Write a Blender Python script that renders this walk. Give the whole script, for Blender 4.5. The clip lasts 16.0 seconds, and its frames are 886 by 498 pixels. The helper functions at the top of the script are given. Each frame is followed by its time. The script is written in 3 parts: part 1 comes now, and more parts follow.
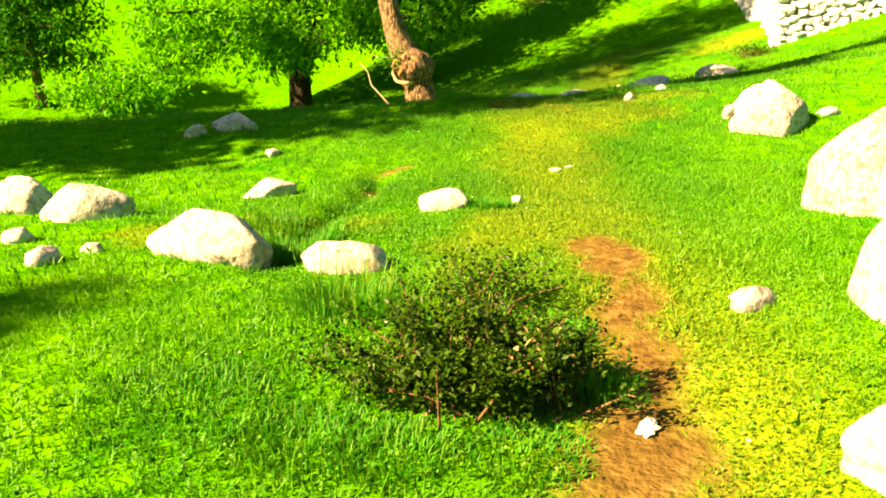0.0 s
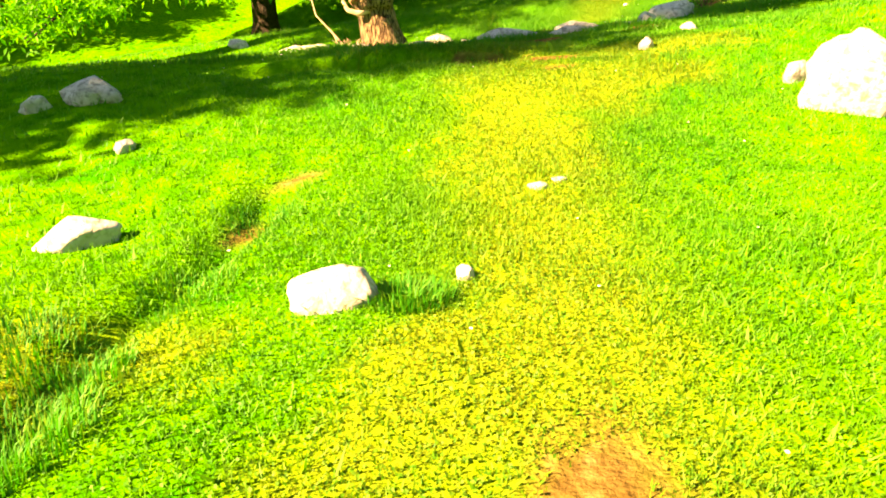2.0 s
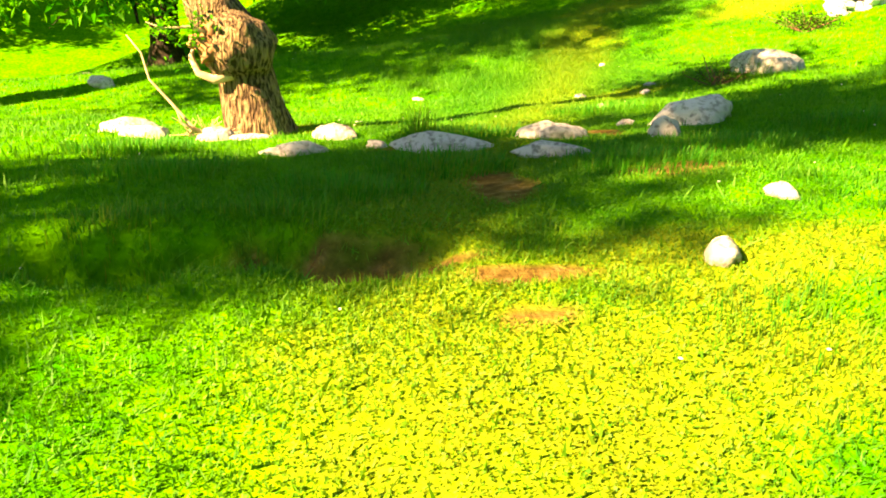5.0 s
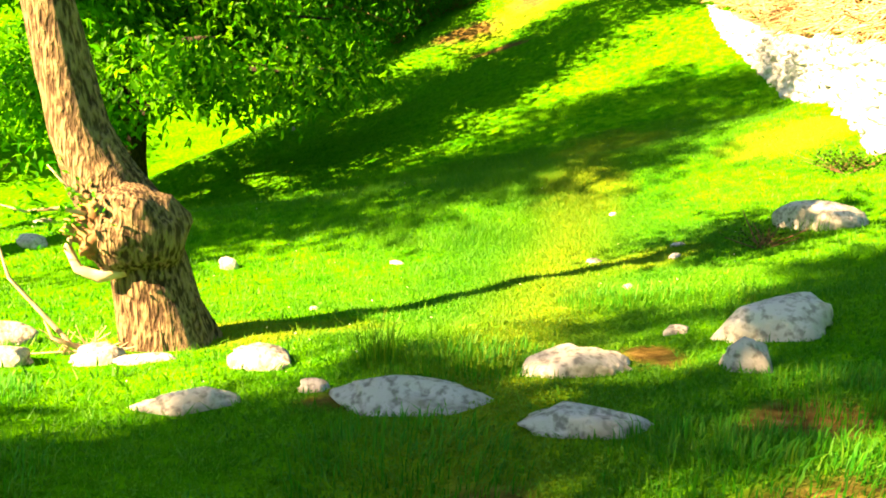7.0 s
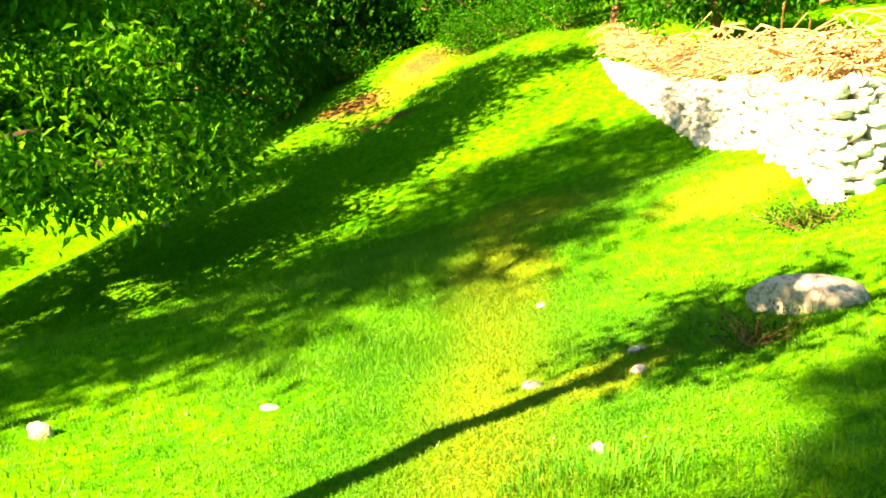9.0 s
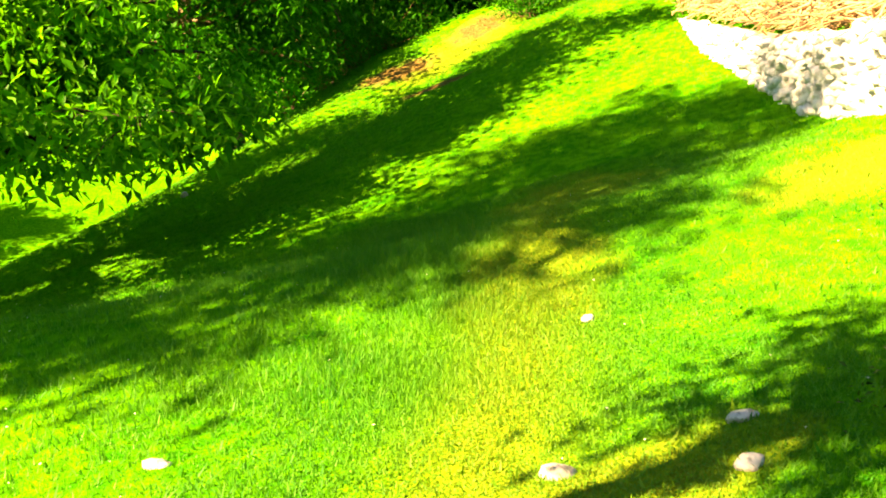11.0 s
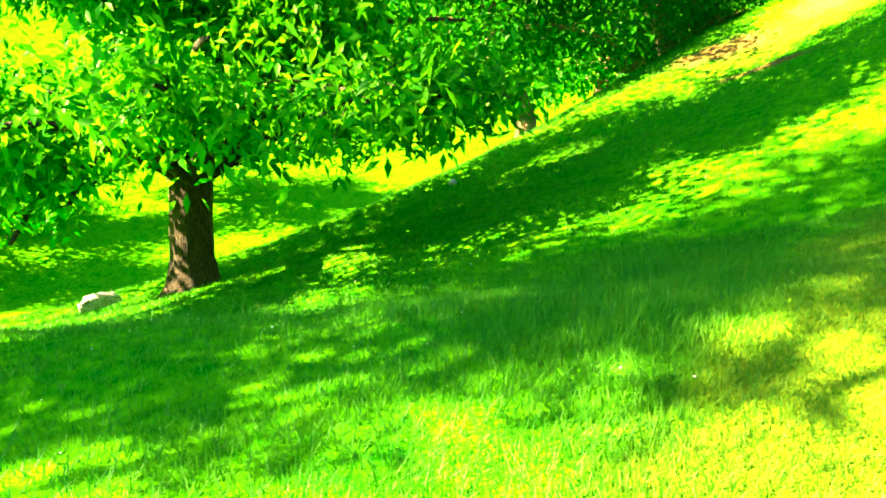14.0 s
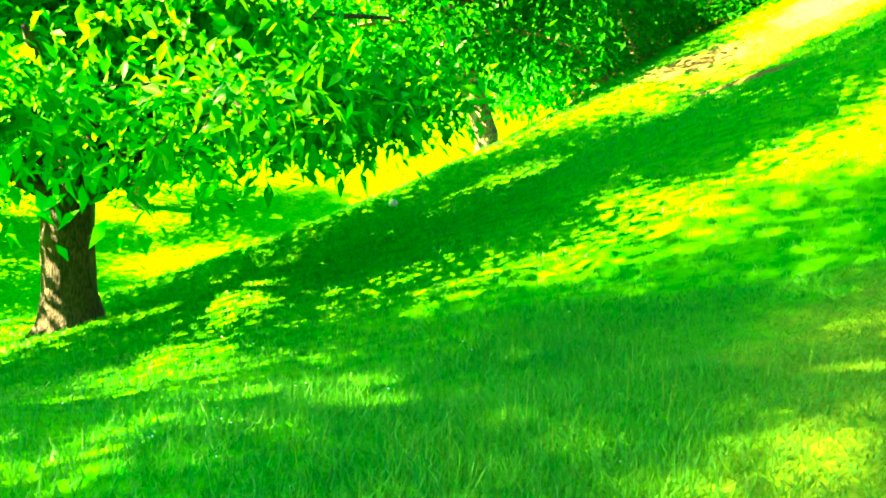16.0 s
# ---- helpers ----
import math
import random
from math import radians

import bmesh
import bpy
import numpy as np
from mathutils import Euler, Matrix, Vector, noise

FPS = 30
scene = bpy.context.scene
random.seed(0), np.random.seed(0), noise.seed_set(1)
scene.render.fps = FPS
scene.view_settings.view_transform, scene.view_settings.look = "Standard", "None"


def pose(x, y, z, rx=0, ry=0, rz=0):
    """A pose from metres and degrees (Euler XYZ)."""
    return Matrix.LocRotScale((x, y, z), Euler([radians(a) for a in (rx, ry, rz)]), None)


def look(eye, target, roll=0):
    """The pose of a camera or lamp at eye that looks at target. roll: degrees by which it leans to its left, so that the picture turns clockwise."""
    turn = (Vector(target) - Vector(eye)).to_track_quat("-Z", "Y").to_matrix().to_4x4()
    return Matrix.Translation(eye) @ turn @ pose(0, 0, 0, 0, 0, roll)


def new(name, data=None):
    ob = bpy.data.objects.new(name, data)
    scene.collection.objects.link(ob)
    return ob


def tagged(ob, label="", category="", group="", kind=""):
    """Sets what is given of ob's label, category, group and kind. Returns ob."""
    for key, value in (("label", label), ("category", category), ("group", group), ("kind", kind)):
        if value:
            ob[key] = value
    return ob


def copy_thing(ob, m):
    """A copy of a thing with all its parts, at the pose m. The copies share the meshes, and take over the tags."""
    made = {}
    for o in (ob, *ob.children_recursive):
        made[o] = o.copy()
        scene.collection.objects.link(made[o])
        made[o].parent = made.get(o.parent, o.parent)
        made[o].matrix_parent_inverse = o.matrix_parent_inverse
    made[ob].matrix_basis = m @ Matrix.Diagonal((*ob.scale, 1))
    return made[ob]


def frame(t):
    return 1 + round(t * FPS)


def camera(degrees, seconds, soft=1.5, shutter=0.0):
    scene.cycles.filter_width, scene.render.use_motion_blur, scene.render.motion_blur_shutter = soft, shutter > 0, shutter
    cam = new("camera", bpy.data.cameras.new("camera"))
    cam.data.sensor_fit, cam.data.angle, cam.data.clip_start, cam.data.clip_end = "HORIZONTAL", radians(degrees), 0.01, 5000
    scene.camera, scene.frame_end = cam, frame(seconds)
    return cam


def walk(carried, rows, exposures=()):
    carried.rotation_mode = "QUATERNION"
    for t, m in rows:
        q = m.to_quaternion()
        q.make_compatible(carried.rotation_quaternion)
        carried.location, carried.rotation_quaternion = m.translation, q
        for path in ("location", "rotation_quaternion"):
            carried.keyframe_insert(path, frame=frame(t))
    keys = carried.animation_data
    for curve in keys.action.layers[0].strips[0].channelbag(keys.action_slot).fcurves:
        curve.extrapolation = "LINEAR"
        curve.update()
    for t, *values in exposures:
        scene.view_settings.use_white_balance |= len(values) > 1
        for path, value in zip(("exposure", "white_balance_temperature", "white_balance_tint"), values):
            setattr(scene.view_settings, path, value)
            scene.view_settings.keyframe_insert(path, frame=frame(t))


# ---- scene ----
cam = camera(59.7, 16.0, soft=1.8)
PATH = [
    (0, (0.347, 0.239, 1.362), (0.259, 2.165, 0.829), -3.6),
    (0.5, (0.416, 0.896, 1.347), (0.543, 2.774, 0.67), -3.3),
    (1, (0.516, 1.553, 1.389), (0.623, 3.455, 0.78), -2.2),
    (1.5, (0.584, 2.4, 1.402), (0.632, 4.269, 0.692), -2.0),
    (2, (0.76, 2.977, 1.519), (0.661, 4.828, 0.766), -4.5),
    (2.5, (0.891, 3.598, 1.487), (0.784, 5.437, 0.708), -3.2),
    (3, (1.043, 4.262, 1.495), (0.964, 6.09, 0.687), -3.1),
    (3.5, (1.122, 4.993, 1.541), (0.993, 6.803, 0.7), -2.8),
    (4, (1.122, 5.705, 1.604), (1.053, 7.535, 0.8), -1.7),
    (4.5, (1.146, 6.481, 1.668), (1.063, 8.357, 0.979), -1.8),
    (5, (1.092, 7.201, 1.669), (1.143, 9.065, 0.945), -0.5),
    (5.2, (1.143, 7.486, 1.67), (1.277, 9.331, 0.908), -0.6),
    (7.3, (1.308, 9.704, 1.836), (1.332, 11.665, 1.446), -1.7),
    (7.5, (1.316, 9.899, 1.866), (1.289, 11.863, 1.487), -1.9),
    (8, (1.372, 10.453, 1.891), (1.224, 12.413, 1.522), -3.0),
    (8.5, (1.458, 11.02, 1.791), (1.394, 12.971, 1.357), -2.0),
    (8.6, (1.504, 11.141, 1.79), (1.515, 13.086, 1.327), -2.6),
    (9, (1.684, 11.693, 1.813), (1.999, 13.649, 1.544), -6.0),
    (9.2, (1.79, 11.994, 1.758), (2.095, 13.95, 1.472), -6.2),
    (11.3, (2.704, 14.479, 1.398), (2.774, 16.457, 1.107), -3.5),
    (11.5, (2.817, 14.663, 1.432), (2.788, 16.646, 1.17), -3.7),
    (12, (2.872, 15.307, 1.382), (2.668, 17.273, 1.081), -3.4),
    (12.5, (3.059, 15.695, 1.429), (2.635, 17.622, 1.106), -5.2),
    (13, (3.168, 16.256, 1.381), (2.605, 18.129, 0.966), -5.0),
    (13.5, (3.301, 16.77, 1.348), (2.668, 18.617, 0.915), -3.8),
    (14, (3.405, 17.435, 1.331), (2.747, 19.303, 1.052), -2.1),
    (14.5, (3.539, 18.0, 1.307), (2.861, 19.863, 1.045), -2.9),
    (15, (3.632, 18.659, 1.377), (3.006, 20.542, 1.134), -2.6),
    (15.5, (3.668, 19.237, 1.392), (3.084, 21.133, 1.142), -0.5),
    (16, (3.74, 19.839, 1.44), (3.109, 21.72, 1.185), -1.1),
]
HILL = pose(0, 0, 0, 0, -4, 0)   # the hillside's cross fall
EXPOSURES = [(0, 3.25, 6900, 14), (1.4, 3.3, 7100, 20), (2.0, 3.75, 7300, 23), (3, 3.88, 7300, 25), (4, 3.88, 7300, 24), (5.2, 3.75, 7000, 14), (7.3, 3.95, 6800, 14), (9.0, 3.88, 6800, 16),
             (11.5, 3.85, 6800, 16), (12.6, 4.25, 6600, 12), (13.5, 4.45, 6300, -4), (14.2, 5.5, 6000, -13), (16, 6.1, 6000, -26)]
walk(cam, [(t, HILL @ look(eye, target, roll)) for t, eye, target, roll in PATH], EXPOSURES)

# ---- world and sun ----
SHADOW = Vector((0.895, 0.447, 0)).normalized()      # the way that shadows fall
ELEVATION = 35.0
sky_world = bpy.data.worlds.new("sky")
scene.world = sky_world
sky_world.use_nodes = True
sky_nodes = sky_world.node_tree.nodes
sky_tex = sky_nodes.new("ShaderNodeTexSky")
sky_tex.sky_type, sky_tex.sun_disc = "NISHITA", False
sky_tex.sun_elevation = radians(ELEVATION)
sky_tex.sun_rotation = math.atan2(-SHADOW.x, -SHADOW.y)
sky_world.node_tree.links.new(sky_tex.outputs[0], sky_nodes["Background"].inputs[0])
sky_nodes["Background"].inputs[1].default_value = 0.02
sun = new("sun", bpy.data.lights.new("sun", "SUN"))
sun.data.energy, sun.data.angle, sun.data.color = 5.0, radians(0.6), (1.0, 0.62, 0.28)
sun.matrix_world = look(tuple(-SHADOW * 40 + Vector((0, 0, 40 * math.tan(radians(ELEVATION))))), (0, 0, 0))


# ---- materials ----
def material(name, rough=0.8):
    m = bpy.data.materials.new(name)
    m.use_nodes = True
    b = m.node_tree.nodes["Principled BSDF"]
    b.inputs["Roughness"].default_value = rough
    b.inputs["Specular IOR Level"].default_value = 0.25
    return m, m.node_tree.nodes, m.node_tree.links, b


def noise_node(n, l, scale, detail=4.0, coords="Object", stretch=None):
    co = n.new("ShaderNodeTexCoord")
    t = n.new("ShaderNodeTexNoise")
    t.inputs["Scale"].default_value, t.inputs["Detail"].default_value = scale, detail
    if stretch:
        mp = n.new("ShaderNodeMapping")
        mp.inputs["Scale"].default_value = stretch
        l.new(co.outputs[coords], mp.inputs[0])
        l.new(mp.outputs[0], t.inputs[0])
    else:
        l.new(co.outputs[coords], t.inputs[0])
    return t.outputs["Fac"]


def ramp(n, l, fac, *stops):
    r = n.new("ShaderNodeValToRGB")
    e = r.color_ramp.elements
    while len(e) < len(stops):
        e.new(0.5)
    for el, (p, col) in zip(e, stops):
        el.position, el.color = p, (*col, 1)
    l.new(fac, r.inputs[0])
    return r.outputs[0]


def blend(n, l, fac, a, b, kind="MIX"):
    m = n.new("ShaderNodeMix")
    m.data_type, m.blend_type = "RGBA", kind
    for sock, v in ((0, fac), (6, a), (7, b)):
        if isinstance(v, (int, float)):
            m.inputs[sock].default_value = v
        elif isinstance(v, tuple):
            m.inputs[sock].default_value = (*v, 1)
        else:
            l.new(v, m.inputs[sock])
    return m.outputs[2]


def bump(n, l, b, height, strength, distance):
    k = n.new("ShaderNodeBump")
    k.inputs["Strength"].default_value, k.inputs["Distance"].default_value = strength, distance
    l.new(height, k.inputs["Height"])
    l.new(k.outputs[0], b.inputs["Normal"])


def attribute(n, name):
    a = n.new("ShaderNodeAttribute")
    a.attribute_name = name
    return a.outputs["Fac"]


def translucent(m, n, l, b, colour, amount):
    t = n.new("ShaderNodeBsdfTranslucent")
    l.new(colour, t.inputs[0])
    mix = n.new("ShaderNodeMixShader")
    mix.inputs[0].default_value = amount
    l.new(b.outputs[0], mix.inputs[1])
    l.new(t.outputs[0], mix.inputs[2])
    l.new(mix.outputs[0], n["Material Output"].inputs[0])


def ground_material():
    m, n, l, b = material("turf_and_soil", 0.95)
    b.inputs["Specular IOR Level"].default_value = 0.0
    fine, broad = noise_node(n, l, 38, 6), noise_node(n, l, 0.9, 5)
    turf = ramp(n, l, fine, (0.35, (0.00864, 0.075, 0.001)), (0.58, (0.036, 0.16, 0.001)), (0.75, (0.0828, 0.24, 0.002)))
    turf = blend(n, l, 0.5, turf, ramp(n, l, broad, (0.35, (0.0108, 0.14, 0.001)), (0.65, (0.0792, 0.23, 0.002))))
    turf = blend(n, l, 0.45, turf, ramp(n, l, noise_node(n, l, 5.5, 6), (0.38, (0.00576, 0.1, 0.001)), (0.62, (0.0792, 0.27, 0.001))))
    straw = ramp(n, l, fine, (0.3, (0.2, 0.13, 0.006)), (0.7, (0.36, 0.25, 0.03)))
    turf = blend(n, l, attribute(n, "dry"), turf, straw)
    soil = ramp(n, l, noise_node(n, l, 14, 8), (0.3, (0.05, 0.034, 0.009)), (0.55, (0.1, 0.072, 0.018)), (0.75, (0.17, 0.13, 0.045)))
    l.new(blend(n, l, attribute(n, "soil"), turf, soil), b.inputs["Base Color"])
    bump(n, l, b, fine, 0.6, 0.035)
    return m


def grass_material(name, lo, hi, dry):
    m, n, l, b = material(name, 0.6)
    g = n.new("ShaderNodeNewGeometry")
    col = ramp(n, l, g.outputs["Random Per Island"], (0.0, lo), (1.0, hi))
    col = blend(n, l, 0.35, col, ramp(n, l, noise_node(n, l, 0.8, 4), (0.35, lo), (0.65, hi)))
    col = blend(n, l, attribute(n, "dry"), col, dry)
    l.new(col, b.inputs["Base Color"])
    translucent(m, n, l, b, col, 0.4)
    return m


def leaf_material(name, lo, hi, through_light=0.6):
    m, n, l, b = material(name, 0.42)
    g = n.new("ShaderNodeNewGeometry")
    col = ramp(n, l, g.outputs["Random Per Island"], (0.0, lo), (1.0, hi))
    l.new(col, b.inputs["Base Color"])
    b.inputs["Specular IOR Level"].default_value = 0.08
    translucent(m, n, l, b, col, through_light)
    return m


def bark_material(name, dark, light):
    m, n, l, b = material(name, 0.9)
    ridges = noise_node(n, l, 17, 7, stretch=(2.2, 2.2, 0.5))
    patches = noise_node(n, l, 2.2, 4)
    col = ramp(n, l, ridges, (0.42, dark), (0.5, tuple(0.5 * (p + q) for p, q in zip(dark, light))), (0.58, light))
    col = blend(n, l, 0.25, col, ramp(n, l, patches, (0.35, dark), (0.7, light)))
    l.new(col, b.inputs["Base Color"])
    bump(n, l, b, ridges, 1.0, 0.12)
    return m


def stone_material(name, lo, hi, tint):
    m, n, l, b = material(name, 0.85)
    info = n.new("ShaderNodeObjectInfo")
    grain, stain = noise_node(n, l, 22, 8), noise_node(n, l, 4, 5)
    col = ramp(n, l, grain, (0.36, lo), (0.52, hi))
    col = blend(n, l, ramp(n, l, stain, (0.5, (0, 0, 0)), (0.66, (0.6, 0.6, 0.6))), col, tint)
    col = blend(n, l, 0.3, col, ramp(n, l, info.outputs["Random"], (0, lo), (1, hi)))
    l.new(col, b.inputs["Base Color"])
    bump(n, l, b, grain, 0.6, 0.03)
    return m


def plain_material(name, lo, hi, scale, rough=0.85):
    m, n, l, b = material(name, rough)
    f = noise_node(n, l, scale, 6)
    l.new(ramp(n, l, f, (0.3, lo), (0.7, hi)), b.inputs["Base Color"])
    bump(n, l, b, f, 0.4, 0.01)
    return m


M_GROUND = ground_material()
M_GRASS = grass_material("meadow_grass", (0.0072, 0.13, 0.001), (0.0864, 0.27, 0.001), (0.25, 0.24, 0.01))
M_LUSH = grass_material("lush_grass", (0.0072, 0.12, 0.001), (0.036, 0.25, 0.002), (0.144, 0.23, 0.006))
M_LEAF = leaf_material("walnut_leaf", (0.0108, 0.13, 0.001), (0.11, 0.4, 0.003), 0.65)
M_FAR_LEAF = leaf_material("far_leaf", (0.0072, 0.08, 0.001), (0.0324, 0.19, 0.002))
M_BUSH_LEAF = leaf_material("shrub_leaf", (0.004, 0.02, 0.001), (0.03, 0.075, 0.002), 0.1)
M_BARK = bark_material("old_bark", (0.02, 0.01, 0.004), (0.27, 0.2, 0.11))
M_BARK_DARK = bark_material("dark_bark", (0.006, 0.005, 0.003), (0.045, 0.034, 0.022))
M_BURL = plain_material("scarred_wood", (0.1, 0.035, 0.014), (0.33, 0.19, 0.09), 9)
M_PALE = plain_material("bare_wood", (0.28, 0.2, 0.12), (0.5, 0.4, 0.28), 14)
M_TWIG = plain_material("dry_twig", (0.04, 0.022, 0.01), (0.16, 0.1, 0.05), 20)
M_BRUSH = plain_material("dry_brushwood", (0.25, 0.15, 0.06), (0.5, 0.36, 0.2), 8)
M_ROCK = stone_material("pale_granite", (0.1, 0.1, 0.09), (0.38, 0.385, 0.37), (0.13, 0.13, 0.07))
M_WALL = stone_material("wall_stone", (0.34, 0.36, 0.38), (0.58, 0.62, 0.68), (0.36, 0.33, 0.26))
M_CORE = plain_material("wall_earth", (0.2, 0.17, 0.12), (0.4, 0.36, 0.29), 6)
M_DEAD = plain_material("dead_leaf", (0.22, 0.1, 0.04), (0.42, 0.27, 0.15), 18)
M_SCRAP = plain_material("pale_scrap", (0.6, 0.58, 0.55), (0.8, 0.78, 0.75), 10)

# ---- the lie of the land ----
COEF = [-0.9811, -0.6738, 2.869, 1.7027, -0.8799, 1.1113, 1.6148, 0.7292, -0.1614, 0.6154, 0.0013, -0.6739, 0.5544, -0.6709, 0.7413, 0.6731, 0.4355, 0.7559, -1.346, -0.6147]
POWERS = [(i, j) for i in range(4) for j in range(5 - i)]


def height(x, y):
    """The ground's height; takes numbers or arrays."""
    x, y = np.asarray(x, float), np.asarray(y, float)
    xc, yc = np.clip(x, -14, 14), np.clip(y, -3, 46)
    u, v = xc / 10, (yc - 18) / 18
    z = sum(k * u ** i * v ** j for k, (i, j) in zip(COEF, POWERS))
    for k, q in zip(COEF[14:18], (10.7, 14.3, 18.0, 22.5)):
        z = z + k * np.exp(-((yc - q) / 2.5) ** 2)
    s = -0.61 * (xc + 2.7) + 0.79 * (yc - 36)
    z = z + np.exp(-(s / 4.5) ** 2) * (COEF[18] + COEF[19] * np.tanh((xc - 1) / 5))
    z = z + 0.12 * (x - xc)
    q = np.maximum(-0.61 * (x + 2.7) + 0.79 * (y - 36) - 0.4, 0)
    z = z - 6.5 * (1 - np.exp(-q * q / (q + 3) / 7))
    z = z + 0.35 * np.maximum(np.hypot(x - 1, y - 18) - 50, 0)
    # tussocks and hollows
    z = z + 0.018 * np.sin(2.1 * x + 1.3 * y) + 0.014 * np.sin(3.7 * y - 1.9 * x + 1) + 0.01 * np.sin(5.3 * x + 4.1 * y + 2)
    # the eroded lip of the bank
    lip = np.clip((1.3 - x) / 0.5, 0, 1) * np.clip((x + 1.6) / 0.6, 0, 1)
    edge = y - 10.42 - 0.06 * np.sin(6 * x) - 0.03 * np.sin(17 * x)
    z = z - 0.27 * lip * np.exp(-(edge / np.where(edge > 0, 0.07, 0.2)) ** 2) + 0.05 * lip * np.exp(-((edge - 0.25) / 0.16) ** 2)
    # the worn furrow that runs along the slope
    run = np.clip((y - 4.2) / 0.5, 0, 1) * np.clip((8.6 - y) / 1.2, 0, 1)
    z = z - 0.1 * run * np.exp(-((x + 0.86 - 0.13 * (y - 4.8) - 0.06 * np.sin(3 * y)) / 0.13) ** 2)
    return z


def spot(x, y, cx, cy, rx, ry, turn=0.0):
    a = radians(turn)
    dx, dy = x - cx, y - cy
    p, q = (dx * math.cos(a) + dy * math.sin(a)) / rx, (dy * math.cos(a) - dx * math.sin(a)) / ry
    wob = 0.25 * np.sin(7 * x + 3 * y) + 0.2 * np.sin(11 * y - 6 * x)
    fine = 0.3 * np.sin(23 * x + 5 * np.sin(9 * y)) * np.sin(19 * y + 4 * np.sin(13 * x))
    return np.clip(1.35 - 0.95 * (p * p + q * q) + wob * 0.8 + fine, 0, 1)


SOIL = [(0.76, 2.2, 0.24, 1.0, -8), (0.97, 3.3, 0.21, 1.0, -6), (1.06, 4.4, 0.22, 0.7, -2),
        (1.5, 10.15, 0.3, 0.09, 0), (1.1, 10.33, 0.24, 0.08, 0), (0.55, 10.41, 0.5, 0.11, 0),
        (1.5, 11.5, 0.22, 0.55, 0), (2.9, 12.4, 0.4, 0.25, 20), (1.0, 13.15, 0.35, 0.2, 0), (2.6, 13.5, 0.2, 0.3, 0),
        (3.2, 41.2, 1.5, 0.8, 10), (6.4, 43.2, 1.5, 0.9, 40), (4.4, 37.8, 1.2, 0.4, -30),
        (-0.45, 7.8, 0.22, 0.06, 20), (-0.55, 7.0, 0.1, 0.25, -10), (2.6, 11.6, 0.45, 0.16, 10), (1.5, 9.8, 0.16, 0.06, -8)]
DRY = [(1.02, 6.2, 0.4, 1.1, 0), (1.05, 7.3, 0.35, 0.5, 0), (1.5, 9.3, 0.8, 0.7, 0), (2.2, 10.2, 1.0, 0.4, 0), (0.6, 5.2, 1.0, 0.4, 70),
       (3.9, 21.3, 0.7, 1.6, -15), (3.6, 17.3, 0.8, 0.4, 20), (5.2, 25, 1.2, 1.8, -20), (0.0, 15.0, 1.0, 0.5, 0), (7.2, 21.6, 1.0, 0.6, 0), (-1.2, 5.4, 0.9, 0.5, 10),
       (5.5, 41.5, 3.0, 1.2, 40), (1.02, 5.4, 0.45, 1.2, -4), (1.1, 8.2, 0.6, 1.2, 0), (1.7, 9.5, 1.2, 0.4, 0)]


def soil_at(x, y):
    out = np.zeros_like(np.asarray(x, float))
    for s in SOIL:
        out = np.maximum(out, spot(x, y, *s))
    return out


def dry_at(x, y):
    out = np.zeros_like(np.asarray(x, float))
    for s in DRY:
        out = np.maximum(out, 0.3 * spot(x, y, *s))
    trail = 1.1 + np.where(y > 11, (y - 11) * 0.27, 0)
    return np.clip(np.maximum(out, 0.3 * np.exp(-((x - trail) / 0.5) ** 2) * (y < 26)), 0, 1)


# ---- building helpers ----
def finish(ob, mats, smooth=True):
    for m in mats if isinstance(mats, (list, tuple)) else [mats]:
        ob.data.materials.append(m)
    if smooth:
        ob.data.polygons.foreach_set("use_smooth", [True] * len(ob.data.polygons))
    return ob


def part(name, bm, mat, parent=None, label="", smooth=True):
    me = bpy.data.meshes.new(name)
    bm.to_mesh(me)
    bm.free()
    ob = finish(new(name, me), mat, smooth)
    if parent:
        ob.parent = parent
    return tagged(ob, label)


def mesh_from(name, verts, faces, mat, parent=None, label="", smooth=False):
    """A mesh from arrays; all faces have the same number of corners."""
    verts, faces = np.asarray(verts, np.float32), np.asarray(faces, np.int32)
    me = bpy.data.meshes.new(name)
    k = faces.shape[1]
    me.vertices.add(len(verts))
    me.vertices.foreach_set("co", verts.ravel())
    me.loops.add(faces.size)
    me.loops.foreach_set("vertex_index", faces.ravel())
    me.polygons.add(len(faces))
    me.polygons.foreach_set("loop_start", np.arange(0, faces.size, k, dtype=np.int32))
    me.update(calc_edges=True)
    ob = finish(new(name, me), mat, smooth)
    if parent:
        ob.parent = parent
    return tagged(ob, label)


def set_attribute(ob, name, values):
    a = ob.data.attributes.new(name, "FLOAT", "POINT")
    a.data.foreach_set("value", np.asarray(values, np.float32))


def empty(name, x, y, label, category, group="", turn=0.0, z=None):
    ob = new(name)
    ob.matrix_world = pose(x, y, float(height(x, y)) if z is None else z, 0, 0, turn)
    return tagged(ob, label, category, group)


